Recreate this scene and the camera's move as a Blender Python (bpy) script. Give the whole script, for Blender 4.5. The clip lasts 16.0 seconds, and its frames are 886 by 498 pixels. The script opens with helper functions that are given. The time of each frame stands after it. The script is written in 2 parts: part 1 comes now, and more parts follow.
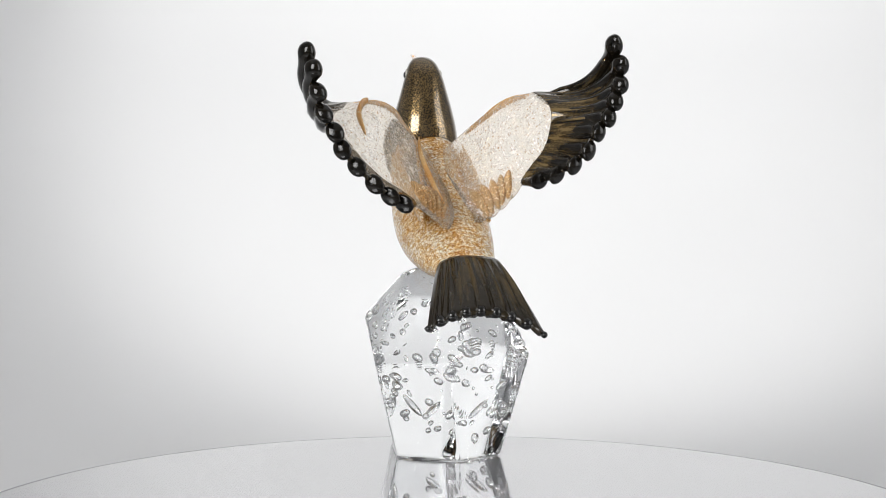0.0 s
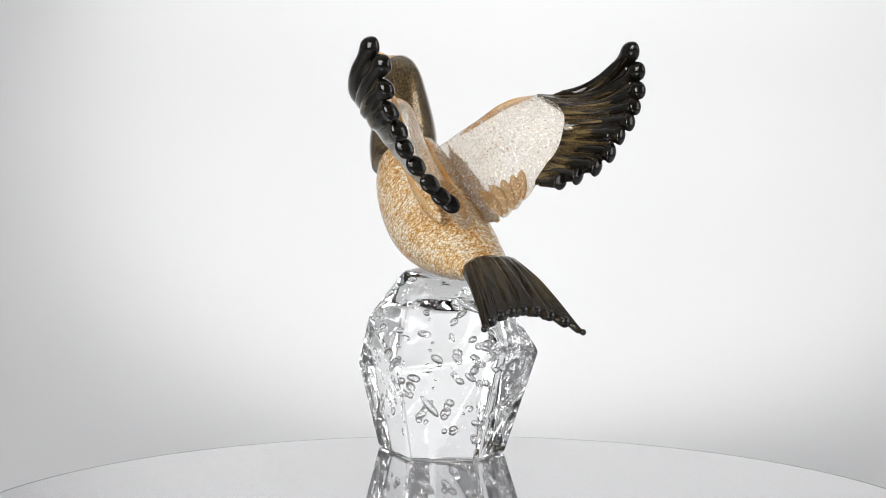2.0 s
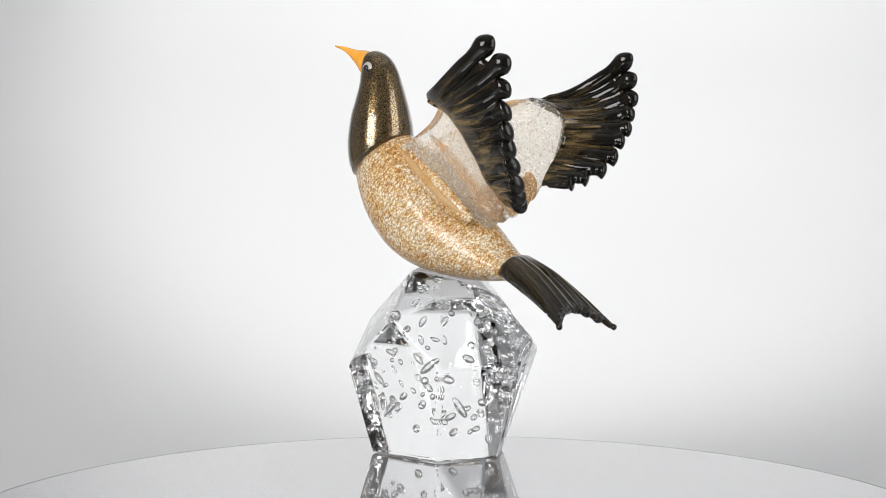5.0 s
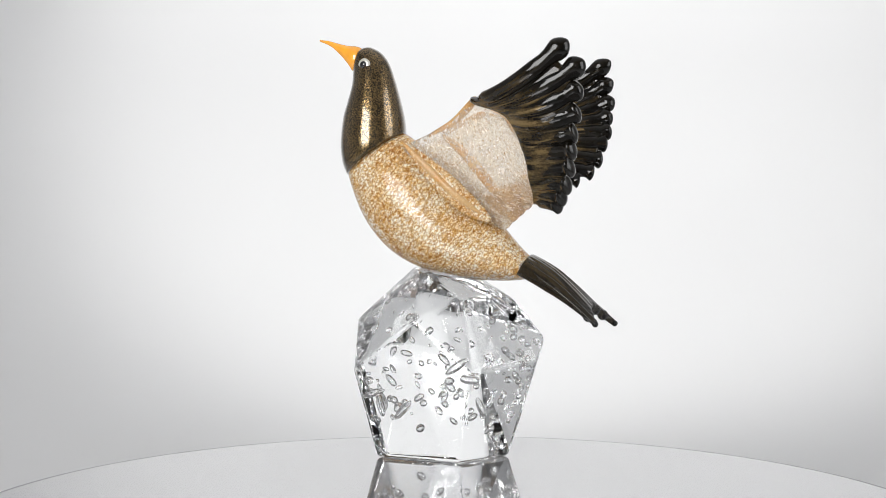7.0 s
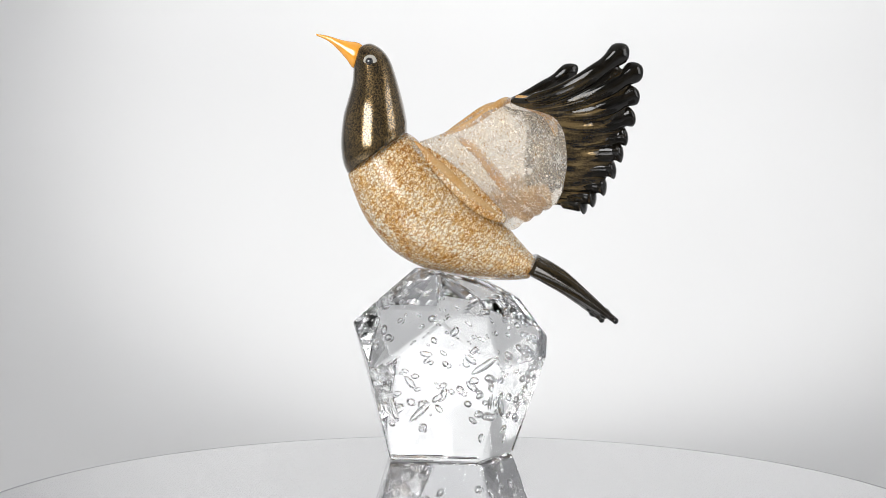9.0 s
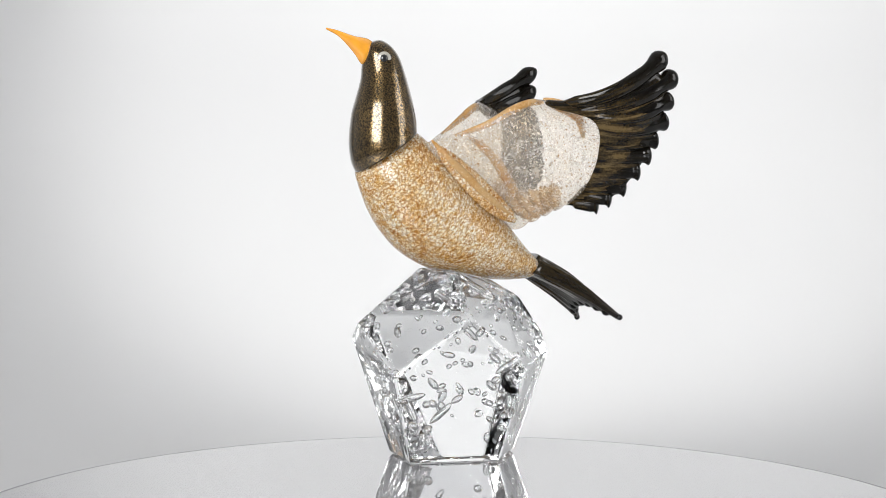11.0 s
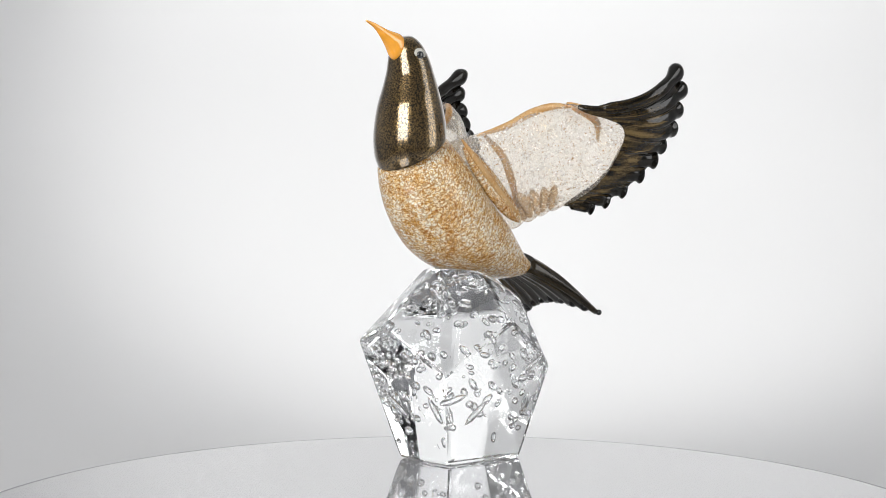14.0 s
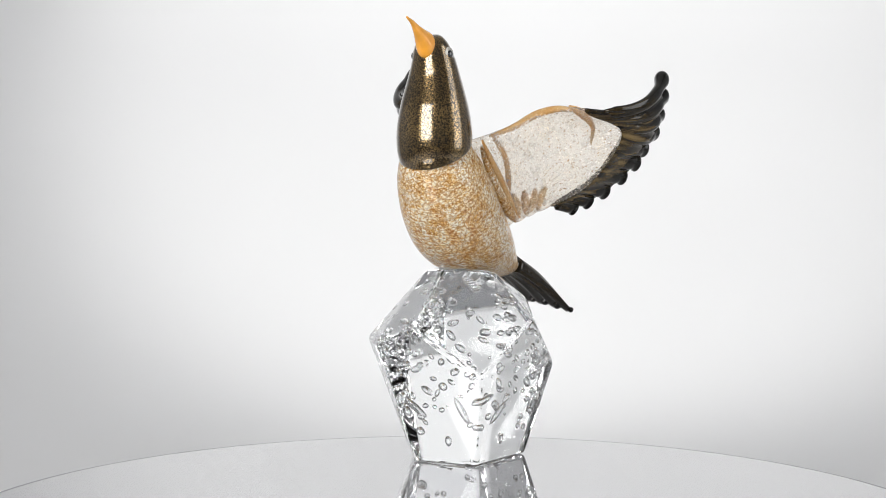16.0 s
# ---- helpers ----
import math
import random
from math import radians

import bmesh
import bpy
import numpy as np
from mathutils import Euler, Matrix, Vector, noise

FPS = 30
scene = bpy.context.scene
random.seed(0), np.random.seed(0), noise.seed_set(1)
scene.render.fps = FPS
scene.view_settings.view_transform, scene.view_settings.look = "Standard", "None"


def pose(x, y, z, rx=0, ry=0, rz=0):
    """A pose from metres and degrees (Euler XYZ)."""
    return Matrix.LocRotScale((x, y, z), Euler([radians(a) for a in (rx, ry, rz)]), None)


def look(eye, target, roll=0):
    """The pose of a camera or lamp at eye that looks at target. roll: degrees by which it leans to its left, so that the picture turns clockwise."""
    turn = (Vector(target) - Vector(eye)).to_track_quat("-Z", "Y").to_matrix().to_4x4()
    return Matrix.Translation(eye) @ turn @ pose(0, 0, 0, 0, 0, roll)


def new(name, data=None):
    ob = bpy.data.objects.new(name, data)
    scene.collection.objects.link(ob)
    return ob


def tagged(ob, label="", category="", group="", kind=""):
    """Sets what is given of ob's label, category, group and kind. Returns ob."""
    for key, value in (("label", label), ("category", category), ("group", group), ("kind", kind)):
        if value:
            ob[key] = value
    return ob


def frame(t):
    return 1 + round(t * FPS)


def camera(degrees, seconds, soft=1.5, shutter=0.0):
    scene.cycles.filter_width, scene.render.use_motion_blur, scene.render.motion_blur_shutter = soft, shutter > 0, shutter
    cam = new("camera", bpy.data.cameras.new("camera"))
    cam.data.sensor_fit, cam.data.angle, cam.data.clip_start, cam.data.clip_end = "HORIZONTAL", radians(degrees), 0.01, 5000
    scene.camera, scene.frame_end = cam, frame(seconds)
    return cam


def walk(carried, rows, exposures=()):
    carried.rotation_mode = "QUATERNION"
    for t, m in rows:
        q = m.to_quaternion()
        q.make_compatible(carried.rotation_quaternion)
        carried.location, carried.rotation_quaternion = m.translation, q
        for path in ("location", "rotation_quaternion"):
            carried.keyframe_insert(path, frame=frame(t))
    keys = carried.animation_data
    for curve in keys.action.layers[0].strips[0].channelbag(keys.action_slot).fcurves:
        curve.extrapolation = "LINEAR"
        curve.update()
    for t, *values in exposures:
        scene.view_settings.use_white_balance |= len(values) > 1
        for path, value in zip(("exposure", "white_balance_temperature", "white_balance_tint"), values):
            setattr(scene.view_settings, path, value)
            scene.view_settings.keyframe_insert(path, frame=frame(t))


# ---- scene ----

# ---- camera: stands still before the turning ornament ----
cam = camera(37.48, 16.0, soft=0.8)
EYE = pose(-0.011, -1.0, 0.1745) @ pose(0, 0, 0, 90 - 1.092, 0, 0) @ pose(0, 0, 0, 0, 0, 0.12)
walk(cam, [(0.0, EYE), (16.0, EYE)], exposures=[(0.0, -0.11), (16.0, -0.11)])

TURN = 8.725      # degrees a second
HEADING = 15.2    # the bird's way at the start
MID = -0.012      # the bird's middle plane, from the turning axis

# ---- light: a photo corner with softboxes ----
world = bpy.data.worlds.new("studio")
scene.world = world
world.use_nodes = True
world.node_tree.nodes["Background"].inputs[0].default_value = (0.75, 0.78, 0.82, 1)
world.node_tree.nodes["Background"].inputs[1].default_value = 0.05


def softbox(name, eye, target, width, height, power, colour=(1, 1, 1)):
    data = bpy.data.lights.new(name, "AREA")
    data.shape, data.size, data.size_y, data.energy, data.color = "RECTANGLE", width, height, power, colour
    ob = new(name, data)
    ob.matrix_world = look(eye, target)
    return ob


softbox("softbox_front", (-0.68, -1.25, 0.62), (0, 0, 0.22), 0.75, 0.8, 24)
softbox("softbox_side", (1.15, -0.5, 0.55), (0, 0, 0.22), 0.6, 1.0, 7)
softbox("softbox_overhead", (0.1, 0.25, 1.25), (0.1, 0.35, 0), 1.3, 0.9, 0.8)

spot = bpy.data.lights.new("background_lamp", "SPOT")
spot.energy, spot.spot_size, spot.spot_blend, spot.shadow_soft_size = 78, radians(63), 0.5, 0.12
background_lamp = new("background_lamp", spot)
background_lamp.matrix_world = look((0.14, -0.1, 1.45), (0.15, 1.15, 0.62))


# ---- materials ----
def material(name):
    m = bpy.data.materials.new(name)
    m.use_nodes = True
    n, l = m.node_tree.nodes, m.node_tree.links
    return m, n, l, n["Principled BSDF"]


def add(n, kind, **values):
    node = n.new(kind)
    for key, value in values.items():
        node.inputs[key.replace("_", " ")].default_value = value
    return node


def ramp(n, l, source, stops):
    r = n.new("ShaderNodeValToRGB")
    while len(r.color_ramp.elements) < len(stops):
        r.color_ramp.elements.new(0.5)
    for e, (at, c) in zip(r.color_ramp.elements, stops):
        e.position, e.color = at, (*c, 1)
    l.new(source, r.inputs[0])
    return r.outputs[0]


def bump(n, l, source, bsdf, strength, distance):
    b = add(n, "ShaderNodeBump", Strength=strength, Distance=distance)
    l.new(source, b.inputs["Height"])
    l.new(b.outputs[0], bsdf.inputs["Normal"])


def plain(name, colour, roughness, grain=0.04, scale=30.0, coat=0.0, relief=0.0, gloss=1.5):
    """Painted, paper or plastic surface with a slight mottle."""
    m, n, l, b = material(name)
    tc = n.new("ShaderNodeTexCoord")
    a = add(n, "ShaderNodeTexNoise", Scale=scale, Detail=6.0)
    l.new(tc.outputs["Object"], a.inputs["Vector"])
    lo, hi = [c * (1 - grain) for c in colour], [min(1, c * (1 + grain)) for c in colour]
    l.new(ramp(n, l, a.outputs["Fac"], [(0.3, lo), (0.7, hi)]), b.inputs["Base Color"])
    b.inputs["Roughness"].default_value, b.inputs["Coat Weight"].default_value = roughness, coat
    b.inputs["Coat Roughness"].default_value = 0.02
    b.inputs["Coat IOR"].default_value = gloss
    if relief:
        g = add(n, "ShaderNodeTexNoise", Scale=scale * 12, Detail=3.0)
        l.new(tc.outputs["Object"], g.inputs["Vector"])
        bump(n, l, g.outputs["Fac"], b, relief, 0.001)
    return m


def clear_glass():
    m, n, l, b = material("clear_glass")
    b.inputs["Base Color"].default_value = (0.988, 0.996, 1.0, 1)
    b.inputs["Transmission Weight"].default_value, b.inputs["IOR"].default_value = 1.0, 1.5
    b.inputs["Roughness"].default_value = 0.0
    tc = n.new("ShaderNodeTexCoord")
    a = add(n, "ShaderNodeTexNoise", Scale=28.0, Detail=1.0)
    l.new(tc.outputs["Object"], a.inputs["Vector"])
    bump(n, l, a.outputs["Fac"], b, 0.07, 0.004)
    return m


def math_node(n, l, operation, a, b):
    """A Math node; a and b are sockets or numbers."""
    m = n.new("ShaderNodeMath")
    m.operation = operation
    for slot, value in zip(m.inputs, (a, b)):
        if isinstance(value, (int, float)):
            slot.default_value = value
        else:
            l.new(value, slot)
    return m.outputs[0]


def blend(n, l, kind, share, a, b):
    m = n.new("ShaderNodeMix")
    m.data_type, m.blend_type = "RGBA", kind
    for slot, value in ((m.inputs[0], share), (m.inputs[6], a), (m.inputs[7], b)):
        if isinstance(value, (int, float)):
            slot.default_value = value
        elif isinstance(value, tuple):
            slot.default_value = (*value, 1)
        else:
            l.new(value, slot)
    return m.outputs[2]


def mapped(n, l, turn=(0, 0, 0), scale=(1, 1, 1), source="Object"):
    tc, mp = n.new("ShaderNodeTexCoord"), n.new("ShaderNodeMapping")
    mp.vector_type = "TEXTURE"
    mp.inputs["Rotation"].default_value = turn
    mp.inputs["Scale"].default_value = [1 / k for k in scale]
    l.new(tc.outputs[source], mp.inputs["Vector"])
    return mp.outputs[0]


def noise_on(n, l, vector, scale, detail=2.0, rough=0.5, twist=0.0):
    a = add(n, "ShaderNodeTexNoise", Scale=scale, Detail=detail, Roughness=rough, Distortion=twist)
    l.new(vector, a.inputs["Vector"])
    return a.outputs["Fac"]


BODY_TILT = (radians(37.6), 0, 0)    # lays the body's long axis along y


def foil_glass():
    """Amber glass over crackled gold leaf, drawn out in streaks along the body and rings across it."""
    m, n, l, b = material("gold_leaf_glass")
    even = mapped(n, l, BODY_TILT, (0.85, 1.25, 0.85))
    along = mapped(n, l, BODY_TILT, (1, 0.22, 1))
    across = mapped(n, l, BODY_TILT, (0.22, 1, 0.22))
    crackle = noise_on(n, l, even, 440.0, 2.0, 0.6, 1.8)
    grit = noise_on(n, l, even, 1300.0, 1.0)
    streak = noise_on(n, l, along, 95.0, 3.0)
    rings = noise_on(n, l, across, 400.0, 2.0, 0.5, 0.5)
    level = math_node(n, l, "ADD", math_node(n, l, "MULTIPLY", crackle, 0.72), math_node(n, l, "MULTIPLY", rings, 0.28))
    level = math_node(n, l, "ADD", level, math_node(n, l, "MULTIPLY", math_node(n, l, "SUBTRACT", streak, 0.5), 0.13))
    foil = ramp(n, l, level, [(0.385, (0.46, 0.21, 0.035)), (0.44, (0.84, 0.49, 0.13)), (0.485, (0.97, 0.73, 0.36)), (0.525, (1.0, 0.95, 0.78))])
    cells = n.new("ShaderNodeTexVoronoi")
    cells.feature = "DISTANCE_TO_EDGE"
    cells.inputs["Scale"].default_value = 310.0
    shift = n.new("ShaderNodeVectorMath")
    shift.operation = "MULTIPLY_ADD"
    shift.inputs[1].default_value = (0.0035, 0.0035, 0.0035)
    warp = add(n, "ShaderNodeTexNoise", Scale=420.0, Detail=1.0)
    l.new(even, warp.inputs["Vector"])
    l.new(warp.outputs["Color"], shift.inputs[0]), l.new(even, shift.inputs[2])
    l.new(shift.outputs[0], cells.inputs["Vector"])
    cracks = ramp(n, l, cells.outputs["Distance"], [(0.03, (0.52, 0.31, 0.12)), (0.16, (1, 1, 1))])
    foil = blend(n, l, "MULTIPLY", 0.85, foil, cracks)
    wash = ramp(n, l, streak, [(0.36, (0.93, 0.77, 0.50)), (0.56, (1, 1, 1))])
    colour = blend(n, l, "MULTIPLY", 0.75, foil, wash)
    pits = ramp(n, l, grit, [(0.30, (0.42, 0.26, 0.10)), (0.38, (1, 1, 1))])
    colour = blend(n, l, "MULTIPLY", 0.55, colour, pits)
    l.new(colour, b.inputs["Base Color"])
    b.inputs["Roughness"].default_value = 0.24
    b.inputs["Coat Weight"].default_value, b.inputs["Coat Roughness"].default_value = 0.6, 0.06
    bump(n, l, math_node(n, l, "ADD", level, math_node(n, l, "MULTIPLY", cells.outputs["Distance"], 0.5)), b, 0.9, 0.0022)
    glow = n.new("ShaderNodeBsdfTranslucent")
    l.new(colour, glow.inputs["Color"])
    body = n.new("ShaderNodeMixShader")
    body.inputs[0].default_value = 0.12
    l.new(b.outputs[0], body.inputs[1]), l.new(glow.outputs[0], body.inputs[2])
    l.new(body.outputs[0], n["Material Output"].inputs["Surface"])
    return m


def flecked_glass(name, tint, foil, fleck, share, rough, relief, warm=(1, 1, 1), bend=1.12):
    """Thin glass with a breath of leaf in it: part clear, part milky with foil, with fine dark flecks."""
    m, n, l, b = material(name)
    place = mapped(n, l)
    fine = noise_on(n, l, place, 620.0, 2.0, 0.6, 0.6)
    broad = noise_on(n, l, place, 60.0, 3.0)
    leaf = ramp(n, l, fine, [(0.325, fleck), (0.38, tuple(0.5 * (t + f) for t, f in zip(tint, foil))), (0.56, tint), (0.64, foil)])
    wash = ramp(n, l, broad, [(0.34, warm), (0.56, (1, 1, 1))])
    leaf = blend(n, l, "MULTIPLY", 1.0, leaf, wash)
    l.new(leaf, b.inputs["Base Color"])
    b.inputs["Roughness"].default_value = rough
    b.inputs["Coat Weight"].default_value, b.inputs["Coat Roughness"].default_value = 0.5, 0.05
    bump(n, l, math_node(n, l, "ADD", broad, math_node(n, l, "MULTIPLY", fine, 0.35)), b, relief, 0.0025)
    glow = n.new("ShaderNodeBsdfTranslucent")
    l.new(leaf, glow.inputs["Color"])
    milky = n.new("ShaderNodeMixShader")
    milky.inputs[0].default_value = 0.4
    l.new(b.outputs[0], milky.inputs[1]), l.new(glow.outputs[0], milky.inputs[2])
    glass = add(n, "ShaderNodeBsdfGlass", Roughness=0.02, IOR=bend)
    glass.inputs["Color"].default_value = (*[0.5 + 0.5 * t for t in tint], 1)
    cover = ramp(n, l, fine, [(0.335, (0.95,) * 3), (0.39, (share,) * 3), (0.58, (share,) * 3), (0.66, (0.9,) * 3)])
    patches = ramp(n, l, noise_on(n, l, place, 120.0, 3.0, 0.6, 0.5), [(0.57, (0, 0, 0)), (0.68, (0.7,) * 3)])
    both = n.new("ShaderNodeMixShader")
    l.new(math_node(n, l, "MAXIMUM", cover, patches), both.inputs[0])
    l.new(glass.outputs[0], both.inputs[1]), l.new(milky.outputs[0], both.inputs[2])
    l.new(both.outputs[0], n["Material Output"].inputs["Surface"])
    return m


def bronze_glass(name, ground, gold, metal, sparkle=0.5, rough=0.33, coat=1.0):
    """Black glass full of fine gold dust, under a clear gloss."""
    m, n, l, b = material(name)
    place = mapped(n, l)
    dust = noise_on(n, l, place, 900.0)
    broad = noise_on(n, l, place, 45.0, 3.0)
    half = tuple(0.5 * a + 0.5 * g for a, g in zip(ground, gold))
    colour = ramp(n, l, dust, [(0.39, ground), (0.52, half), (0.66, gold)])
    cloud = ramp(n, l, broad, [(0.35, (0.45,) * 3), (0.65, (1, 1, 1))])
    l.new(blend(n, l, "MULTIPLY", sparkle, colour, cloud), b.inputs["Base Color"])
    b.inputs["Metallic"].default_value, b.inputs["Roughness"].default_value = metal, rough
    b.inputs["Coat Weight"].default_value, b.inputs["Coat Roughness"].default_value = coat, 0.06
    b.inputs["Specular IOR Level"].default_value = 0.5
    bump(n, l, dust, b, 0.22, 0.0006)
    return m


def plume_glass(name, ground, gold, stretch, fade):
    """Black glass with gold dust pulled into streaks along the feather; the gold thins out towards the tip."""
    m, n, l, b = material(name)
    strands = mapped(n, l, (0, 0, 0), stretch, "UV")
    streak = noise_on(n, l, strands, 1.0, 3.0, 0.6, 0.4)
    dust = noise_on(n, l, mapped(n, l), 700.0, 1.0)
    split = n.new("ShaderNodeSeparateXYZ")
    l.new(mapped(n, l, source="UV"), split.inputs[0])
    thin = ramp(n, l, split.outputs[0], [(fade[0], (1, 1, 1)), (fade[1], (0.06,) * 3)])
    level = math_node(n, l, "ADD", math_node(n, l, "MULTIPLY", streak, 0.82), math_node(n, l, "MULTIPLY", dust, 0.18))
    gilt = ramp(n, l, level, [(0.42, (0, 0, 0)), (0.54, (0.2,) * 3), (0.66, (0.9,) * 3)])
    amount = math_node(n, l, "MULTIPLY", gilt, thin)
    l.new(blend(n, l, "MIX", amount, ground, gold), b.inputs["Base Color"])
    l.new(math_node(n, l, "MULTIPLY", amount, 0.7), b.inputs["Metallic"])
    b.inputs["Roughness"].default_value = 0.045
    b.inputs["Specular IOR Level"].default_value = 0.36
    bump(n, l, streak, b, 0.14, 0.0016)
    return m


CLEAR = clear_glass()
GOLD_BODY = foil_glass()
GOLD_WING = flecked_glass("gold_flecked_clear_glass", (0.97, 0.92, 0.84), (1.0, 0.97, 0.93), (0.28, 0.16, 0.06), 0.20, 0.2, 0.7, (0.98, 0.90, 0.76), 1.06)
AMBER = flecked_glass("amber_glass", (0.80, 0.50, 0.19), (0.95, 0.80, 0.52), (0.48, 0.25, 0.07), 0.78, 0.14, 0.5, (0.92, 0.76, 0.50))
HONEY = flecked_glass("honey_glass", (0.88, 0.62, 0.30), (0.98, 0.90, 0.72), (0.60, 0.36, 0.12), 0.32, 0.12, 0.6, (0.95, 0.80, 0.55), 1.25)
HEAD = bronze_glass("bronze_head_glass", (0.016, 0.011, 0.005), (0.36, 0.235, 0.092), 0.8, 0.8, 0.18)
PLUME = plume_glass("black_feather_glass", (0.003, 0.0026, 0.002), (0.20, 0.135, 0.052), (2.2, 6.0, 1.0), (0.20, 0.70))
TIPS = plume_glass("bronze_wing_glass", (0.005, 0.004, 0.0025), (0.34, 0.23, 0.095), (1.6, 26.0, 1.0), (0.45, 0.95))
TAIL = plume_glass("bronze_tail_glass", (0.012, 0.009, 0.005), (0.13, 0.092, 0.042), (1.0, 17.0, 1.0), (0.55, 0.92))
BEAD = plain("black_bead_glass", (0.005, 0.0045, 0.004), 0.05, 0.1, 200)
BEAK = plain("orange_glass", (0.85, 0.36, 0.03), 0.12, 0.12, 90, 1.0)
EYE_WHITE = plain("eye_ring_glass", (0.42, 0.40, 0.35), 0.1, 0.1, 400, 1.0)
PUPIL = plain("pupil_glass", (0.008, 0.008, 0.01), 0.05, 0.1, 200, 1.0)
PLATE = plain("silvery_white_plate", (0.58, 0.58, 0.59), 0.035, 0.01, 5)
PLATE.node_tree.nodes["Principled BSDF"].inputs["Metallic"].default_value = 0.72
PAPER = plain("white_backdrop_paper", (0.68, 0.68, 0.68), 0.9, 0.01, 2.5)
RIM = plain("grey_plate_edge", (0.27, 0.265, 0.28), 0.4, 0.05, 20)
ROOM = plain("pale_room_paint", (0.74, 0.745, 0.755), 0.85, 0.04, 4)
# Unseen south wall, made pale as a reflector that fills the glass block's darks.
FILL_BOUNCE = plain("fill_bounce_wall_paint", (0.80, 0.81, 0.83), 0.85, 0.05, 4)
# Tone of the unseen west wall, lowered to dim bounce on the backdrop's left.
DIM_BOUNCE = plain("bounce_dimming_wall_paint", (0.56, 0.565, 0.575), 0.85, 0.05, 4)
DARK = plain("grey_floor_paint", (0.33, 0.33, 0.345), 0.7, 0.15, 6)


# ---- helpers of this scene ----
def mesh_of(name, bm, mat, smooth=True):
    bmesh.ops.recalc_face_normals(bm, faces=bm.faces[:])
    data = bpy.data.meshes.new(name)
    bm.to_mesh(data)
    bm.free()
    data.materials.append(mat)
    if smooth:
        data.polygons.foreach_set("use_smooth", [True] * len(data.polygons))
    return data


def part(name, bm, mat, parent, label="", smooth=True):
    ob = new(name, mesh_of(name, bm, mat, smooth))
    ob.parent = parent
    if label:
        ob["label"] = label
    return ob


def spline(points, s):
    """A smooth curve through the points, s from 0 to 1."""
    pts = [Vector(p) for p in points]
    x = min(max(s, 0.0), 1.0) * (len(pts) - 1)
    i = min(int(x), len(pts) - 2)
    f = x - i
    b, c = pts[i], pts[i + 1]
    a = pts[i - 1] if i else 2 * b - c
    d = pts[i + 2] if i + 2 < len(pts) else 2 * c - b
    return 0.5 * (2 * b + (c - a) * f + (2 * a - 5 * b + 4 * c - d) * f * f + (3 * b - a - 3 * c + d) * f ** 3)


def loft(bm, rings, cap=True, stations=(), turns=()):
    """A skin over rings of points; stations and turns give each ring and each point its surface coordinates."""
    made = [[bm.verts.new(p) for p in ring] for ring in rings]
    k = len(made[0])
    for a, b in zip(made, made[1:]):
        for i in range(k):
            bm.faces.new((a[i], a[(i + 1) % k], b[(i + 1) % k], b[i]))
    if stations:
        layer = bm.loops.layers.uv.new("UVMap")
        where = {v: (u, w) for ring, u in zip(made, stations) for v, w in zip(ring, turns)}
        for face in bm.faces:
            for corner in face.loops:
                corner[layer].uv = where[corner.vert]
    if cap == "strip":
        for ring in (made[0], made[-1]):
            for i in range(k // 2):
                four = (ring[i], ring[i + 1], ring[k - i - 1], ring[(k - i) % k])
                bm.faces.new(list(dict.fromkeys(four)))
    elif cap:
        bm.faces.new(made[0][::-1])
        bm.faces.new(made[-1])
    return made


def sections(rows, steps, sides=40):
    """Rings along a body of round sections; a row: lower (y, z), upper (y, z), half breadth."""
    flat = [(a[0], a[1], b[0], b[1], w) for a, b, w in rows]
    low = [(0, r[0], r[1]) for r in flat]
    top = [(r[4], r[2], r[3]) for r in flat]
    rings = []
    for i in range(steps + 1):
        s = i / steps
        p, q = spline(low, s), spline(top, s)
        w = q.x
        c = Vector((0, (p.y + q.y) / 2, (p.z + q.z) / 2))
        d = Vector((0, (q.y - p.y) / 2, (q.z - p.z) / 2))
        rings.append([c + d * math.cos(a) + Vector((w * math.sin(a), 0, 0)) for a in (2 * math.pi * j / sides for j in range(sides))])
    return rings


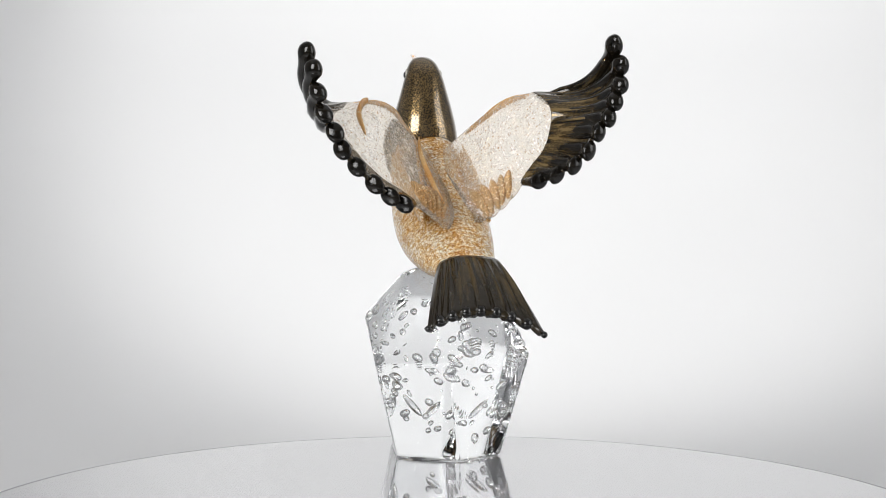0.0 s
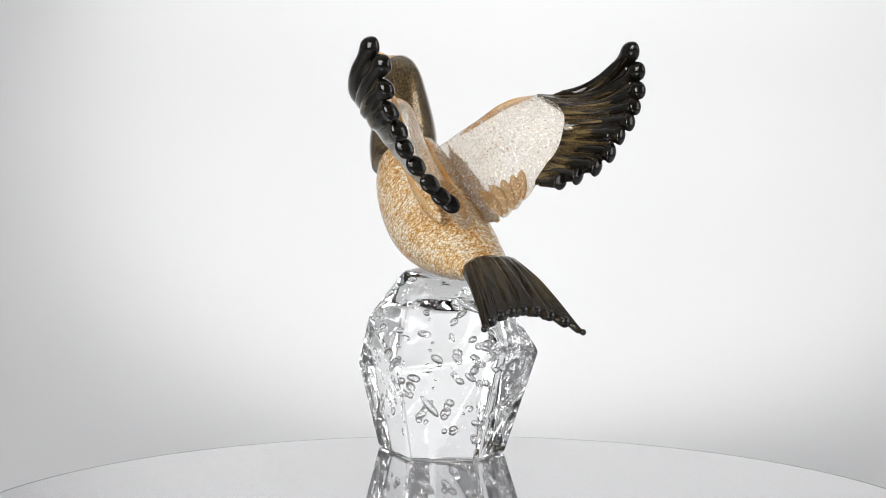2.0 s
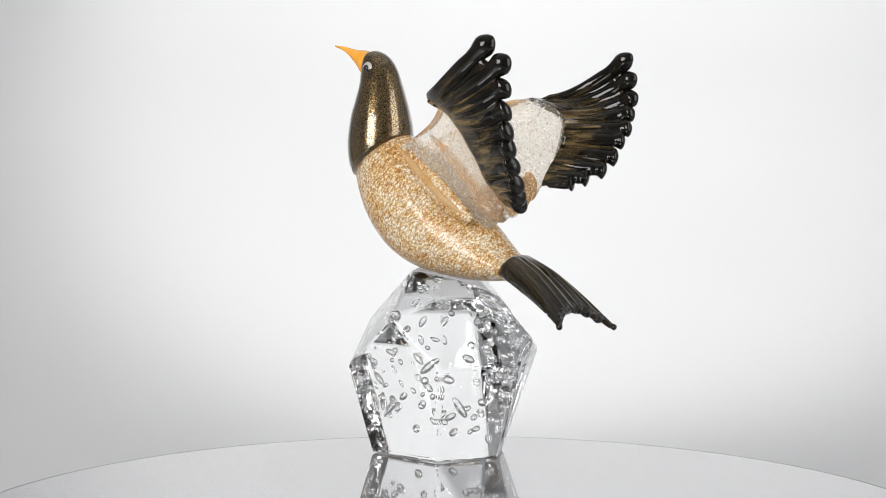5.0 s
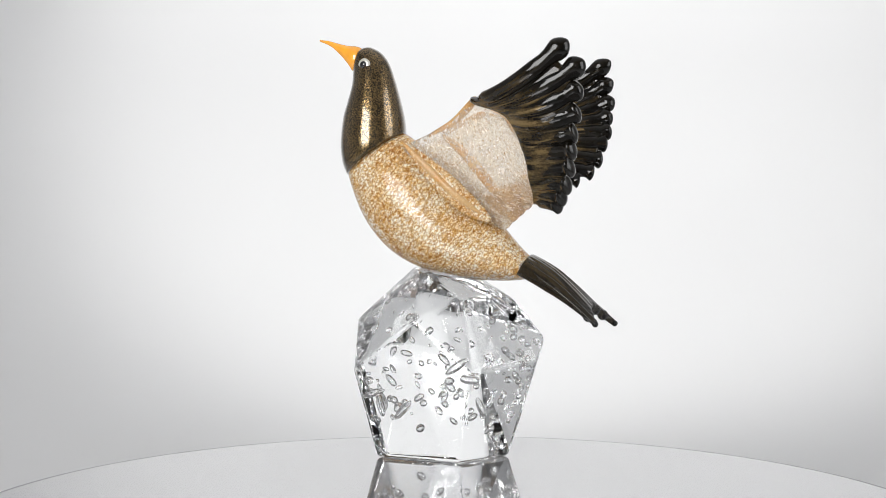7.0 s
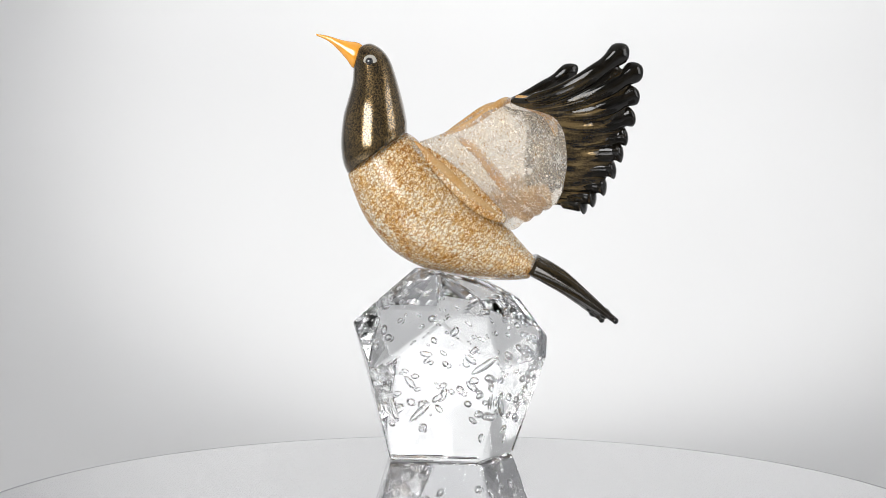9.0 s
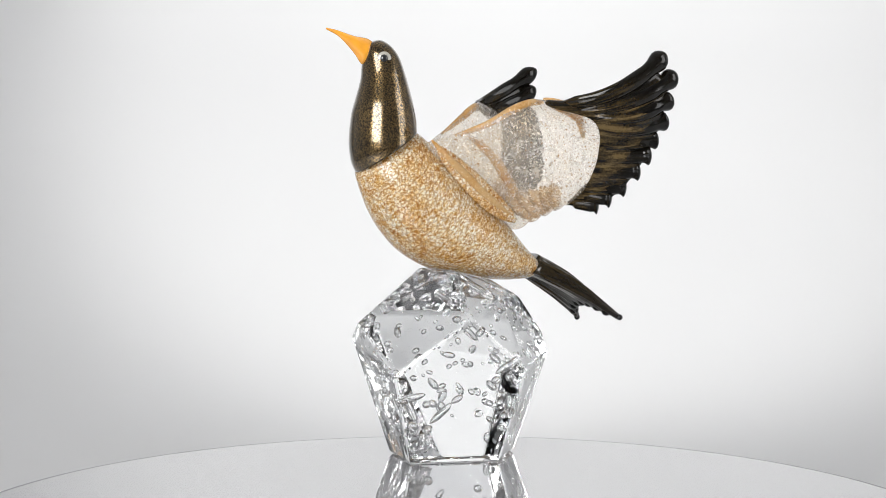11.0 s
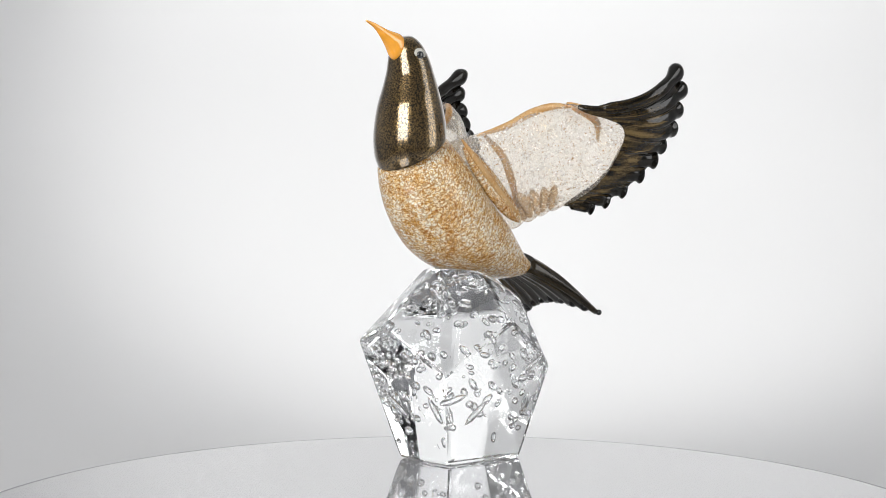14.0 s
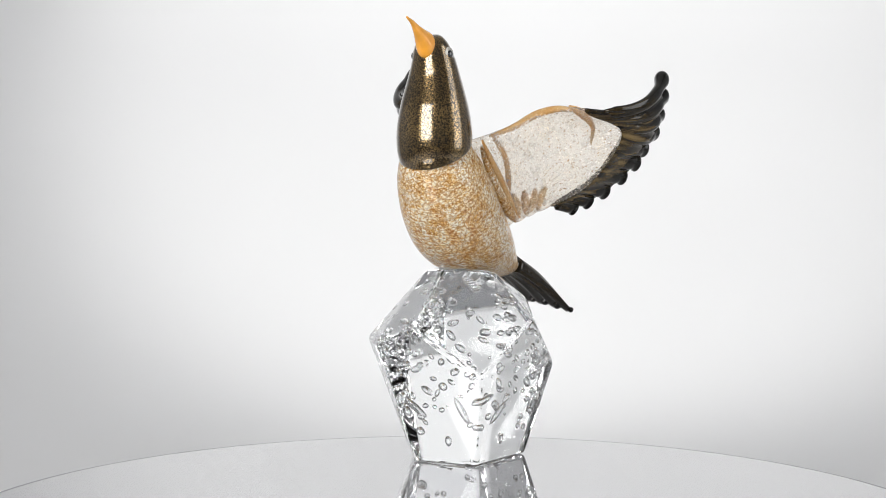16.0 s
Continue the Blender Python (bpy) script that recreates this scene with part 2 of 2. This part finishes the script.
# ---- the large structure ----
def studio():
    bm = bmesh.new()
    front = [(-0.85 + 1.4 * i / 8, -0.16) for i in range(9)]
    front += [(0.55 + 0.6 * math.sin(a), 0.44 - 0.6 * math.cos(a)) for a in (math.pi / 2 * i / 48 for i in range(1, 49))]
    front += [(1.15, 0.44 + 1.28 * i / 8) for i in range(1, 9)]
    behind = [(y + 0.004, z - 0.004) for y, z in front][::-1]
    loft(bm, [[Vector((x, y, z)) for y, z in front + behind] for x in (-1.5 + 3.0 * i / 12 for i in range(13))])
    back = new("backdrop", mesh_of("backdrop", bm, PAPER))
    tagged(back, "seamless white paper backdrop sweeping up behind the plate", "backdrop", kind="structure")

    def slab(name, lo, hi, label, mat=ROOM):
        b = bmesh.new()
        bmesh.ops.create_cube(b, size=1.0)
        for v in b.verts:
            v.co = Vector([l + (h - l) * (c + 0.5) for l, h, c in zip(lo, hi, v.co)])
        tagged(new(name, mesh_of(name, b, mat, False)), label, name.split("_")[0], kind="structure")

    # Unseen slabs added to close the room; their tones steer the bounced light.
    slab("floor", (-2.4, -2.6, -0.27), (2.4, 2.0, -0.168), "grey studio floor under the backdrop", DARK)
    slab("ceiling", (-2.4, -2.6, 1.8), (2.4, 2.0, 1.9), "white painted studio ceiling")
    slab("wall_north", (-2.4, 1.9, -0.168), (2.4, 2.0, 1.8), "plain pale studio wall behind the backdrop")
    slab("wall_south", (-2.4, -2.6, -0.168), (2.4, -2.5, 1.8), "unseen added wall facing the backdrop, kept pale to fill the glass", FILL_BOUNCE)
    slab("wall_west", (-1.85, -2.5, -0.168), (-1.75, 1.9, 1.8), "unseen added side wall, toned darker to dim bounce on the backdrop", DIM_BOUNCE)
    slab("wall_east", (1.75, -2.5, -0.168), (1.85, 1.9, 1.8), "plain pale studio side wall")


def disc(radius, z0, z1, edge, sides=160):
    bm = bmesh.new()
    prof = [(radius * 0.5, z0), (radius - edge, z0), (radius, z0 + edge), (radius, z1 - edge), (radius - edge * 0.3, z1 - edge * 0.3), (radius - edge, z1)]
    rings = [[Vector((r * math.cos(a), r * math.sin(a), z)) for a in (2 * math.pi * j / sides for j in range(sides))] for r, z in prof]
    loft(bm, rings)
    return bm


def display_plate():
    root = new("display_plate")
    root.matrix_world = pose(-0.005, -0.228, 0)
    tagged(root, "round mirror-glossy silvery white display plate with a thin dark edge", "display plate")
    part("top", disc(0.3005, -0.012, 0.0, 0.0006), PLATE, root, "mirror-glossy silvery white top", False)
    part("edge_band", disc(0.3032, -0.013, -0.0002, 0.0003), RIM, root, "thin grey edge band", False)
    part("foot", disc(0.16, -0.1595, -0.0135, 0.004, 64), RIM, root, "grey supporting foot", False)


# ---- the ornament ----
def faceted_block():
    """Facets of the glass block: rings of corners (bearing in degrees, distance, height) about the turning axis."""
    foot = [(127.2, .0657, 0), (-165.5, .0527, 0), (-104.4, .0439, 0), (-42.8, .0371, 0), (5, .034, 0), (77.4, .0522, 0)]
    girdle = [(126.1, .0838, .0653), (-159.4, .0741, .0679), (-108.4, .0699, .0749), (-48.4, .0644, .0786), (30.9, .0686, .0882), (68, .0815, .088)]
    upper = [(89.5, .0803, .1002), (166.6, .0712, .1047), (-164, .0520, .120), (-106, .0480, .119), (-95.8, .0697, .0893)]
    crown = [(97.7, .0333, .1412), (153.8, .0405, .1400), (175.9, .0344, .1355), (-140, .028, .133), (-90, .022, .131), (-20, .027, .134), (49.3, .0245, .1408)]
    bm = bmesh.new()
    for b, r, z in foot + girdle + upper + crown:
        bm.verts.new((r * math.cos(radians(b)), r * math.sin(radians(b)), z))
    hull = bmesh.ops.convex_hull(bm, input=bm.verts[:])
    loose = [v for v in bm.verts if not v.link_faces]
    bmesh.ops.delete(bm, geom=loose, context="VERTS")
    bmesh.ops.dissolve_limit(bm, angle_limit=radians(7), verts=bm.verts[:], edges=bm.edges[:])
    bmesh.ops.bevel(bm, geom=bm.edges[:], offset=0.0026, segments=3, profile=0.5, affect="EDGES", clamp_overlap=True)
    return bm


def bubble_mesh(seed):
    bm = bmesh.new()
    bmesh.ops.create_icosphere(bm, subdivisions=2, radius=1.0)
    for v in bm.verts:
        v.co *= 1 + 0.16 * noise.noise(v.co * 1.3 + Vector((seed * 7.1, 0, 0)))
    data = mesh_of("bubble", bm, CLEAR)
    data.flip_normals()
    return data


def bubbles(block):
    rng = random.Random(11)
    shapes = [bubble_mesh(i) for i in range(5)]
    sides = [(f.center.copy(), f.normal.copy()) for f in block.data.polygons]
    placed = []
    while len(placed) < 120:
        p = Vector((rng.uniform(-0.085, 0.085), rng.uniform(-0.085, 0.085), rng.triangular(0.014, 0.128, 0.058)))
        away = [(c - p).dot(nrm) for c, nrm in sides]
        deep = min(away)
        if not 0.0055 < deep < 0.019 or any((p - q).length < 0.0072 for q in placed):
            continue
        placed.append(p)
        ob = new("bubble", rng.choice(shapes))
        ob.parent = block
        size = rng.choice((0.0014, 0.002, 0.0026, 0.003, 0.0034, 0.0037))
        stretch = rng.choice((1.0, 1.15, 1.4, 1.7)) if size > 0.0015 else 1.1
        if len(placed) % 9 == 0 and deep < 0.014:
            size, stretch = 0.0036, 3.0
        out = sides[away.index(deep)][1]
        level = out.cross(Vector((0, 0, 1))).normalized()
        slant = rng.uniform(0.2, 1.2)
        along = level * math.cos(slant) - out.cross(level).normalized() * math.sin(slant) * rng.choice((1, 1, -1))
        turn = along.to_track_quat("Z", "Y")
        ob.matrix_basis = Matrix.LocRotScale(p, turn, (size, size * 0.85, size * stretch))


def roll(bird, name, line, size, flat, mat, label):
    """A rolled lobe or rib of glass along a line, thinning out at both ends."""
    bm = bmesh.new()
    rings = []
    for i in range(33):
        s = i / 32
        c = spline(line, s)
        along = (spline(line, min(s + 0.03, 1)) - spline(line, max(s - 0.03, 0))).normalized()
        side = along.cross(Vector((1, 0, 0))).normalized()
        out = side.cross(along)
        r = size * max(0.05, math.sin(math.pi * (0.02 + 0.96 * s)) ** 0.55)
        rings.append([c + side * r * math.cos(a) + out * r * flat * math.sin(a) for a in (2 * math.pi * j / 20 for j in range(20))])
    loft(bm, rings)
    part(name, bm, mat, bird, label)


def wing_surface(root, rim, near, far, sag):
    """Place on the clear inner wing; u from the body outwards, v from the leading to the trailing edge.

    near and far say what share of the way out, back and up the leading edge has gone a third and two thirds along."""
    def place(u, v):
        a, c = spline(root, v), spline(rim, v)
        lead = (1 - v) ** 1.3
        d = c - a
        one, two = [Vector([d[k] * (share[k] * lead + third * (1 - lead)) for k in range(3)]) + a for share, third in ((near, 1 / 3), (far, 2 / 3))]
        drop = Vector((0, 0, sag * v ** 3))
        one, two = one - drop * 0.8, two - drop * 0.8
        a2 = a + (a - one) * 0.25
        notch = 0.0026 * abs(math.sin(math.pi * 4.5 * u)) * max(0.0, (v - 0.85) / 0.15)
        return spline((a2, one, two, c), u) - Vector((0, 0, notch))
    return place


def sheet(place, half, u0, u1, steps, n=52):
    """A closed blade round the middle surface place(u, v), of half thickness half(u, v)."""
    rings = []
    stations = [u0 + (u1 - u0) * i / steps for i in range(steps + 1)]
    turns = [0.5 - 0.5 * math.cos(2 * math.pi * j / n) for j in range(n)]
    for u in stations:
        ring = []
        for j in range(n):
            a = 2 * math.pi * j / n
            v = 0.5 - 0.5 * math.cos(a)
            p = place(u, v)
            du = place(min(u + 0.02, 1), v) - place(max(u - 0.02, 0), v)
            dv = place(u, min(v + 0.02, 1)) - place(u, max(v - 0.02, 0))
            side = math.copysign(abs(math.sin(a)) ** 0.5, math.sin(a))
            ring.append(p + du.cross(dv).normalized() * half(u, v) * side)
        rings.append(ring)
    bm = bmesh.new()
    loft(bm, rings, "strip", stations, turns)
    return bm


def wing(bird, root, rim, tips, near, far, bend, sag):
    place = wing_surface(root, rim, near, far, sag)

    def clear_half(u, v):
        ripple = 0.0004 * noise.noise(Vector((u * 9, v * 11, root[0][0] * 90)))
        return 0.0030 + 0.0050 * (1 - u) ** 2 + 0.0014 * (1 - v) ** 4 + ripple

    inner = part("wing", sheet(place, clear_half, 0, 1, 26), GOLD_WING, bird, "clear glass wing flecked with gold leaf and tipped with black feathers")
    count = len(tips)

    def quill(v, s):
        base = place(1, v)
        tip = spline(tips, v)
        tip = tip + (tip - base).normalized() * 0.0045
        ctrl = (base + tip) / 2 + 2 * Vector(bend) * max(0.0, 1 - v * 2.0)
        return base * (1 - s) ** 2 + ctrl * 2 * s * (1 - s) + tip * s * s

    def dark_place(u, v):
        if u < 0.1:
            return place(0.99 + 0.1 * u, v)
        return quill(v, (u - 0.1) / 0.9)

    def dark_half(u, v):
        swell = 0.00035 + clear_half(1, v) * (1 - 0.25 * u)
        return swell * (1 - 0.38 * min(1, u * 2) * math.cos(2 * math.pi * (count - 1) * v + math.pi))

    part("wing_tip", sheet(dark_place, dark_half, 0, 0.88, 22, 96), TIPS, inner, "black and bronze glass outer wing")
    for k in range(count):
        v = k / (count - 1)
        stops = [0.12 + 0.78 * i / 17 for i in range(18)] + [0.9 + 0.1 * math.sin(math.pi / 2 * i / 6) for i in range(1, 7)]
        v = min(max(v, 0.015), 0.985)
        ahead = spline(tips, min(v + 0.08, 1)) - spline(tips, max(v - 0.08, 0))
        rings = []
        for i, s in enumerate(stops):
            c = quill(v, s)
            along = (quill(v, min(s + 0.02, 1)) - quill(v, max(s - 0.02, 0))).normalized()
            across = (ahead - along * ahead.dot(along)).normalized()
            out = along.cross(across).normalized()
            breadth = 0.0046 + 0.0022 * s
            thick = 0.0030 + 0.0026 * s ** 2
            if i < 3:
                thick, breadth = thick * (0.5 + 0.25 * i), breadth * (0.5 + 0.25 * i)
            end = max(0.06, math.cos(math.pi / 2 * (i - 17) / 6)) if i > 17 else 1.0
            neck = 1 + 0.22 * math.exp(-((s - 0.94) / 0.05) ** 2) - 0.14 * math.exp(-((s - 0.82) / 0.06) ** 2)
            breadth, thick = breadth * neck, thick * neck
            rings.append([c + across * breadth * end * math.cos(a) + out * thick * end * math.sin(a) for a in (2 * math.pi * j / 16 for j in range(16))])
        feather = bmesh.new()
        loft(feather, rings, True, [min(1.0, s) for s in stops], [k + abs(j - 8) / 8 for j in range(16)])
        part("feather", feather, PLUME, inner, "glossy black glass feather with a rounded tip")
    back = Vector((-0.5 if root[0][0] > 0 else 0.5, -0.8, 0.3))

    def over(u, v, rise):
        """A place on the upper side of the wing, rise above its middle (below it where negative)."""
        across = place(min(u + 0.02, 1), v) - place(max(u - 0.02, 0), v)
        down = place(u, min(v + 0.02, 1)) - place(u, max(v - 0.02, 0))
        up = across.cross(down).normalized()
        return place(u, v) + up * math.copysign(rise, up.dot(back))

    for k in range(5):
        u = 0.24 + 0.115 * k
        line = [over(u - 0.15, 0.70, 0.0052), over(u - 0.07, 0.86, 0.0056), over(u + 0.02, 1.0, 0.0022)]
        roll(inner, "covert", line, 0.0058, 0.5, HONEY, "small ribbed amber glass feather at the trailing edge")
    # Amber stripes refracted in the left wing, built as solid rolls on its underside.
    if root[0][0] < 0:
        line = [over(0.80, v, -0.0046) for v in (0.05, 0.15, 0.26, 0.40)]
        band = [over(0.20, v, -0.0072) for v in (0.06, 0.28, 0.5, 0.7, 0.9)]
        roll(inner, "refracted_root_band", band, 0.0040, 0.45, AMBER, "solid amber band in place of a refracted stripe at the wing root")
        roll(inner, "refracted_wing_band", line, 0.0040, 0.45, AMBER, "solid amber band in place of a refracted stripe under the wing")
    rib = [place(u, 0.015) for u in (0.16, 0.35, 0.55, 0.75, 0.93)]
    roll(inner, "leading_rib", rib, 0.0030, 0.9, AMBER, "amber glass rib along the leading edge")
    return inner


def tail_fan(bird):
    """A ridged fan, thick at its root, with a scalloped and beaded hem."""
    root = [(-0.019, -0.054, 0.1415), (-0.005, -0.0550, 0.144), (0.012, -0.0550, 0.144), (0.029, -0.053, 0.1435)]
    hem = [(-0.041, -0.1127, 0.1030), (-0.026, -0.1065, 0.1085), (-0.009, -0.1035, 0.1125), (0.009, -0.1040, 0.1120), (0.026, -0.1085, 0.1065), (0.042, -0.1180, 0.0975)]
    bm = bmesh.new()
    n, rings = 72, []
    ridges = 8
    for i in range(21):
        s = i / 20
        ring = []
        for j in range(n):
            a = 2 * math.pi * j / n
            v = 0.5 - 0.5 * math.cos(a)
            p, q = spline(root, v), spline(hem, v)
            c = p.lerp(q, s) + Vector((0, 0, 0.003 * math.sin(math.pi * s)))
            wave = math.cos(2 * math.pi * ridges * v)
            c += (q - p).normalized() * (-0.0022 * wave * s ** 6)
            nrm = (q - p).cross(spline(hem, min(v + .05, 1)) - spline(hem, max(v - .05, 0))).normalized()
            half = (0.0062 * (1 - s) + 0.0026) * (1 - 0.34 * wave * min(1, s * 2.5))
            ring.append(c + nrm * half * math.copysign(abs(math.sin(a)) ** 0.6, math.sin(a)))
        rings.append(ring)
    loft(bm, rings, "strip", [i / 20 for i in range(21)], [0.5 - 0.5 * math.cos(2 * math.pi * j / n) for j in range(n)])
    fan = part("tail", bm, TAIL, bird, "ridged fan tail of black and bronze glass")
    for k in range(ridges + 1):
        v = 0.015 + 0.97 * (k / ridges if k in (0, ridges) else (k) / ridges)
        p, q = spline(root, v), spline(hem, v)
        size = 0.0024 if k in (0, ridges) else 0.0042
        b = bmesh.new()
        bmesh.ops.create_uvsphere(b, u_segments=16, v_segments=10, radius=size)
        bead = part("bead", b, BEAD, fan, "black glass bead on the tail hem")
        bead.matrix_basis = Matrix.Translation(q - (q - p).normalized() * (0.0 if k in (0, ridges) else 0.0025))


def stalk(bird):
    bm = bmesh.new()
    rows = [((-0.040, 0.1345), (-0.050, 0.1520), 0.021), ((-0.050, 0.1345), (-0.0575, 0.1490), 0.021), ((-0.0565, 0.1345), (-0.060, 0.1475), 0.0215)]
    loft(bm, sections(rows, 8))
    part("tail_joint", bm, GOLD_WING, bird, "clear gold-flecked glass joint between body and tail")


def ornament():
    root = new("glass_bird_ornament")
    tagged(root, "gold-flecked glass bird with black wing tips on clear bubbled block", "ornament")
    block = part("block", faceted_block(), CLEAR, root, "faceted clear glass block with trapped air bubbles", False)
    bubbles(block)

    rows = [((.0835, .2118), (.0395, .2434), 0.0236), ((.0825, .2072), (.0322, .2385), 0.0265), ((.0786, .1965), (.0193, .2266), 0.0314),
            ((.0726, .1825), (.0043, .2117), 0.0343), ((.0632, .1680), (-.0107, .1955), 0.0357), ((.0491, .1535), (-.0256, .1827), 0.0357),
            ((.0299, .1424), (-.0372, .1724), 0.0338), ((.0063, .1356), (-.0462, .1622), 0.0304), ((-.0172, .1322), (-.0527, .1549), 0.0265),
            ((-.0386, .1314), (-.0570, .1507), 0.0227), ((-.0523, .1323), (-.0591, .1481), 0.0198)]
    bm = bmesh.new()
    loft(bm, sections(rows, 60, 56))
    body = part("body", bm, GOLD_BODY, root, "amber glass body full of crackled gold leaf")
    stalk(root)

    rows = [((.0838, .2119), (.0388, .2431), 0.0273), ((.0872, .2200), (.0392, .2512), 0.0278), ((.0889, .2349), (.0412, .2619), 0.0267),
            ((.0872, .2541), (.0442, .2738), 0.0234), ((.0838, .2669), (.0472, .2840), 0.0202), ((.0804, .2797), (.0506, .2942), 0.0170),
            ((.0796, .2890), (.0540, .3006), 0.0146), ((.0791, .2975), (.0591, .3061), 0.0121), ((.0770, .3043), (.0659, .3095), 0.0082), ((.0735, .3080), (.0715, .3088), 0.0016)]
    bm = bmesh.new()
    loft(bm, sections(rows, 54, 56))
    head = part("head", bm, HEAD, root, "bronze and black glass head and neck with gold dust")
    rows = [((.0750, .2950), (.0720, .3080), .0060), ((.0798, .2912), (.0765, .3105), .0070), ((.0847, .2975), (.0847, .3115), .0052), ((.0907, .3043), (.0919, .3132), .0032),
            ((.0983, .3111), (.0992, .3153), .0016), ((.1073, .3153), (.1073, .3166), .0006)]
    bm = bmesh.new()
    loft(bm, sections(rows, 24, 24))
    part("beak", bm, BEAK, head, "slim upturned orange glass beak")
    for side in (-1, 1):
        b = bmesh.new()
        bmesh.ops.create_uvsphere(b, u_segments=20, v_segments=12, radius=0.0052)
        for v in b.verts:
            v.co.x *= 0.32
        eye = part("eye", b, EYE_WHITE, head, "pale eye ring with a black glass pupil")
        eye.matrix_basis = pose(side * 0.0133, 0.0672, 0.2945, 0, 0, side * 12)
        b = bmesh.new()
        bmesh.ops.create_uvsphere(b, u_segments=18, v_segments=10, radius=0.0029)
        for v in b.verts:
            v.co.x *= 0.55
        p = part("pupil", b, PUPIL, eye, "black pupil")
        p.matrix_basis = pose(side * 0.0013, 0.0003, 0)

    wing(root,
         [(-.015, .029, .2355), (-.014, .004, .214), (-.010, -.020, .194), (-.007, -.043, .1735)],
         [(-.0805, -.0303, .2605), (-.0995, -.0605, .2490), (-.0875, -.0710, .2268), (-.0649, -.0719, .2038), (-.0386, -.0687, .1915)],
         [(-.1177, -.0983, .2938), (-.1148, -.1100, .2790), (-.1120, -.1081, .2629), (-.1085, -.1065, .2481), (-.1015, -.1035, .2350),
          (-.0965, -.1015, .2235), (-.0859, -.0986, .2123), (-.0727, -.0945, .2009), (-.0605, -.0892, .1931), (-.0478, -.0835, .1874)],
         (0.25, 0.55, 0.50), (0.55, 0.90, 1.06), (-0.014, 0.003, -0.012), 0.0)
    wing(root,
         [(.016, .022, .2365), (.016, .002, .216), (.017, -.018, .197), (.018, -.036, .1785)],
         [(.0609, -.0363, .2719), (.0668, -.0600, .2594), (.0663, -.0624, .2441), (.0599, -.0586, .2241), (.0450, -.0560, .2065)],
         [(.0948, -.1029, .3067), (.1001, -.1047, .2895), (.0996, -.1061, .2745), (.0967, -.1049, .2620), (.0927, -.1045, .2495),
          (.0863, -.1016, .2391), (.0798, -.0987, .2259), (.0710, -.0930, .2159), (.0610, -.0830, .2095), (.0483, -.0745, .2045)],
         (0.33, 0.50, 0.54), (0.63, 0.80, 0.87), (0.016, 0.012, -0.011), 0.007)
    for side, lat, label in ((-1, 0.0, "rolled amber glass shoulder fusing wing and back"), (1, 0.004, "rolled amber glass shoulder fusing wing and back")):
        lobe = [(0.0205, 0.0287, 0.2303), (0.0220, 0.0080, 0.2105), (0.0235, -0.0140, 0.1899), (0.0235, -0.0327, 0.1766)]
        roll(root, "shoulder", [(side * (x + lat), y, z) for x, y, z in lobe], 0.0085, 0.5, GOLD_BODY, label)
        lobe = [(side * (x + lat + 0.003), y + 0.006, z + 0.005) for x, y, z in lobe]
        roll(root, "shoulder_band", lobe, 0.0030, 0.7, AMBER, "amber glass band along the wing root")
    tail_fan(root)
    for ob in root.children:
        if ob is not block:
            ob.matrix_basis = Matrix.Translation((MID + {"body": 0.004, "tail_joint": 0.004, "head": 0.0015}.get(ob.name, 0.0), 0, 0))
    return root


studio()
display_plate()
bird_ornament = ornament()


def motions():
    walk(bird_ornament, [(t * 0.5, pose(0, 0, 0.0005, 0, 0, HEADING + TURN * t * 0.5)) for t in range(33)])


motions()
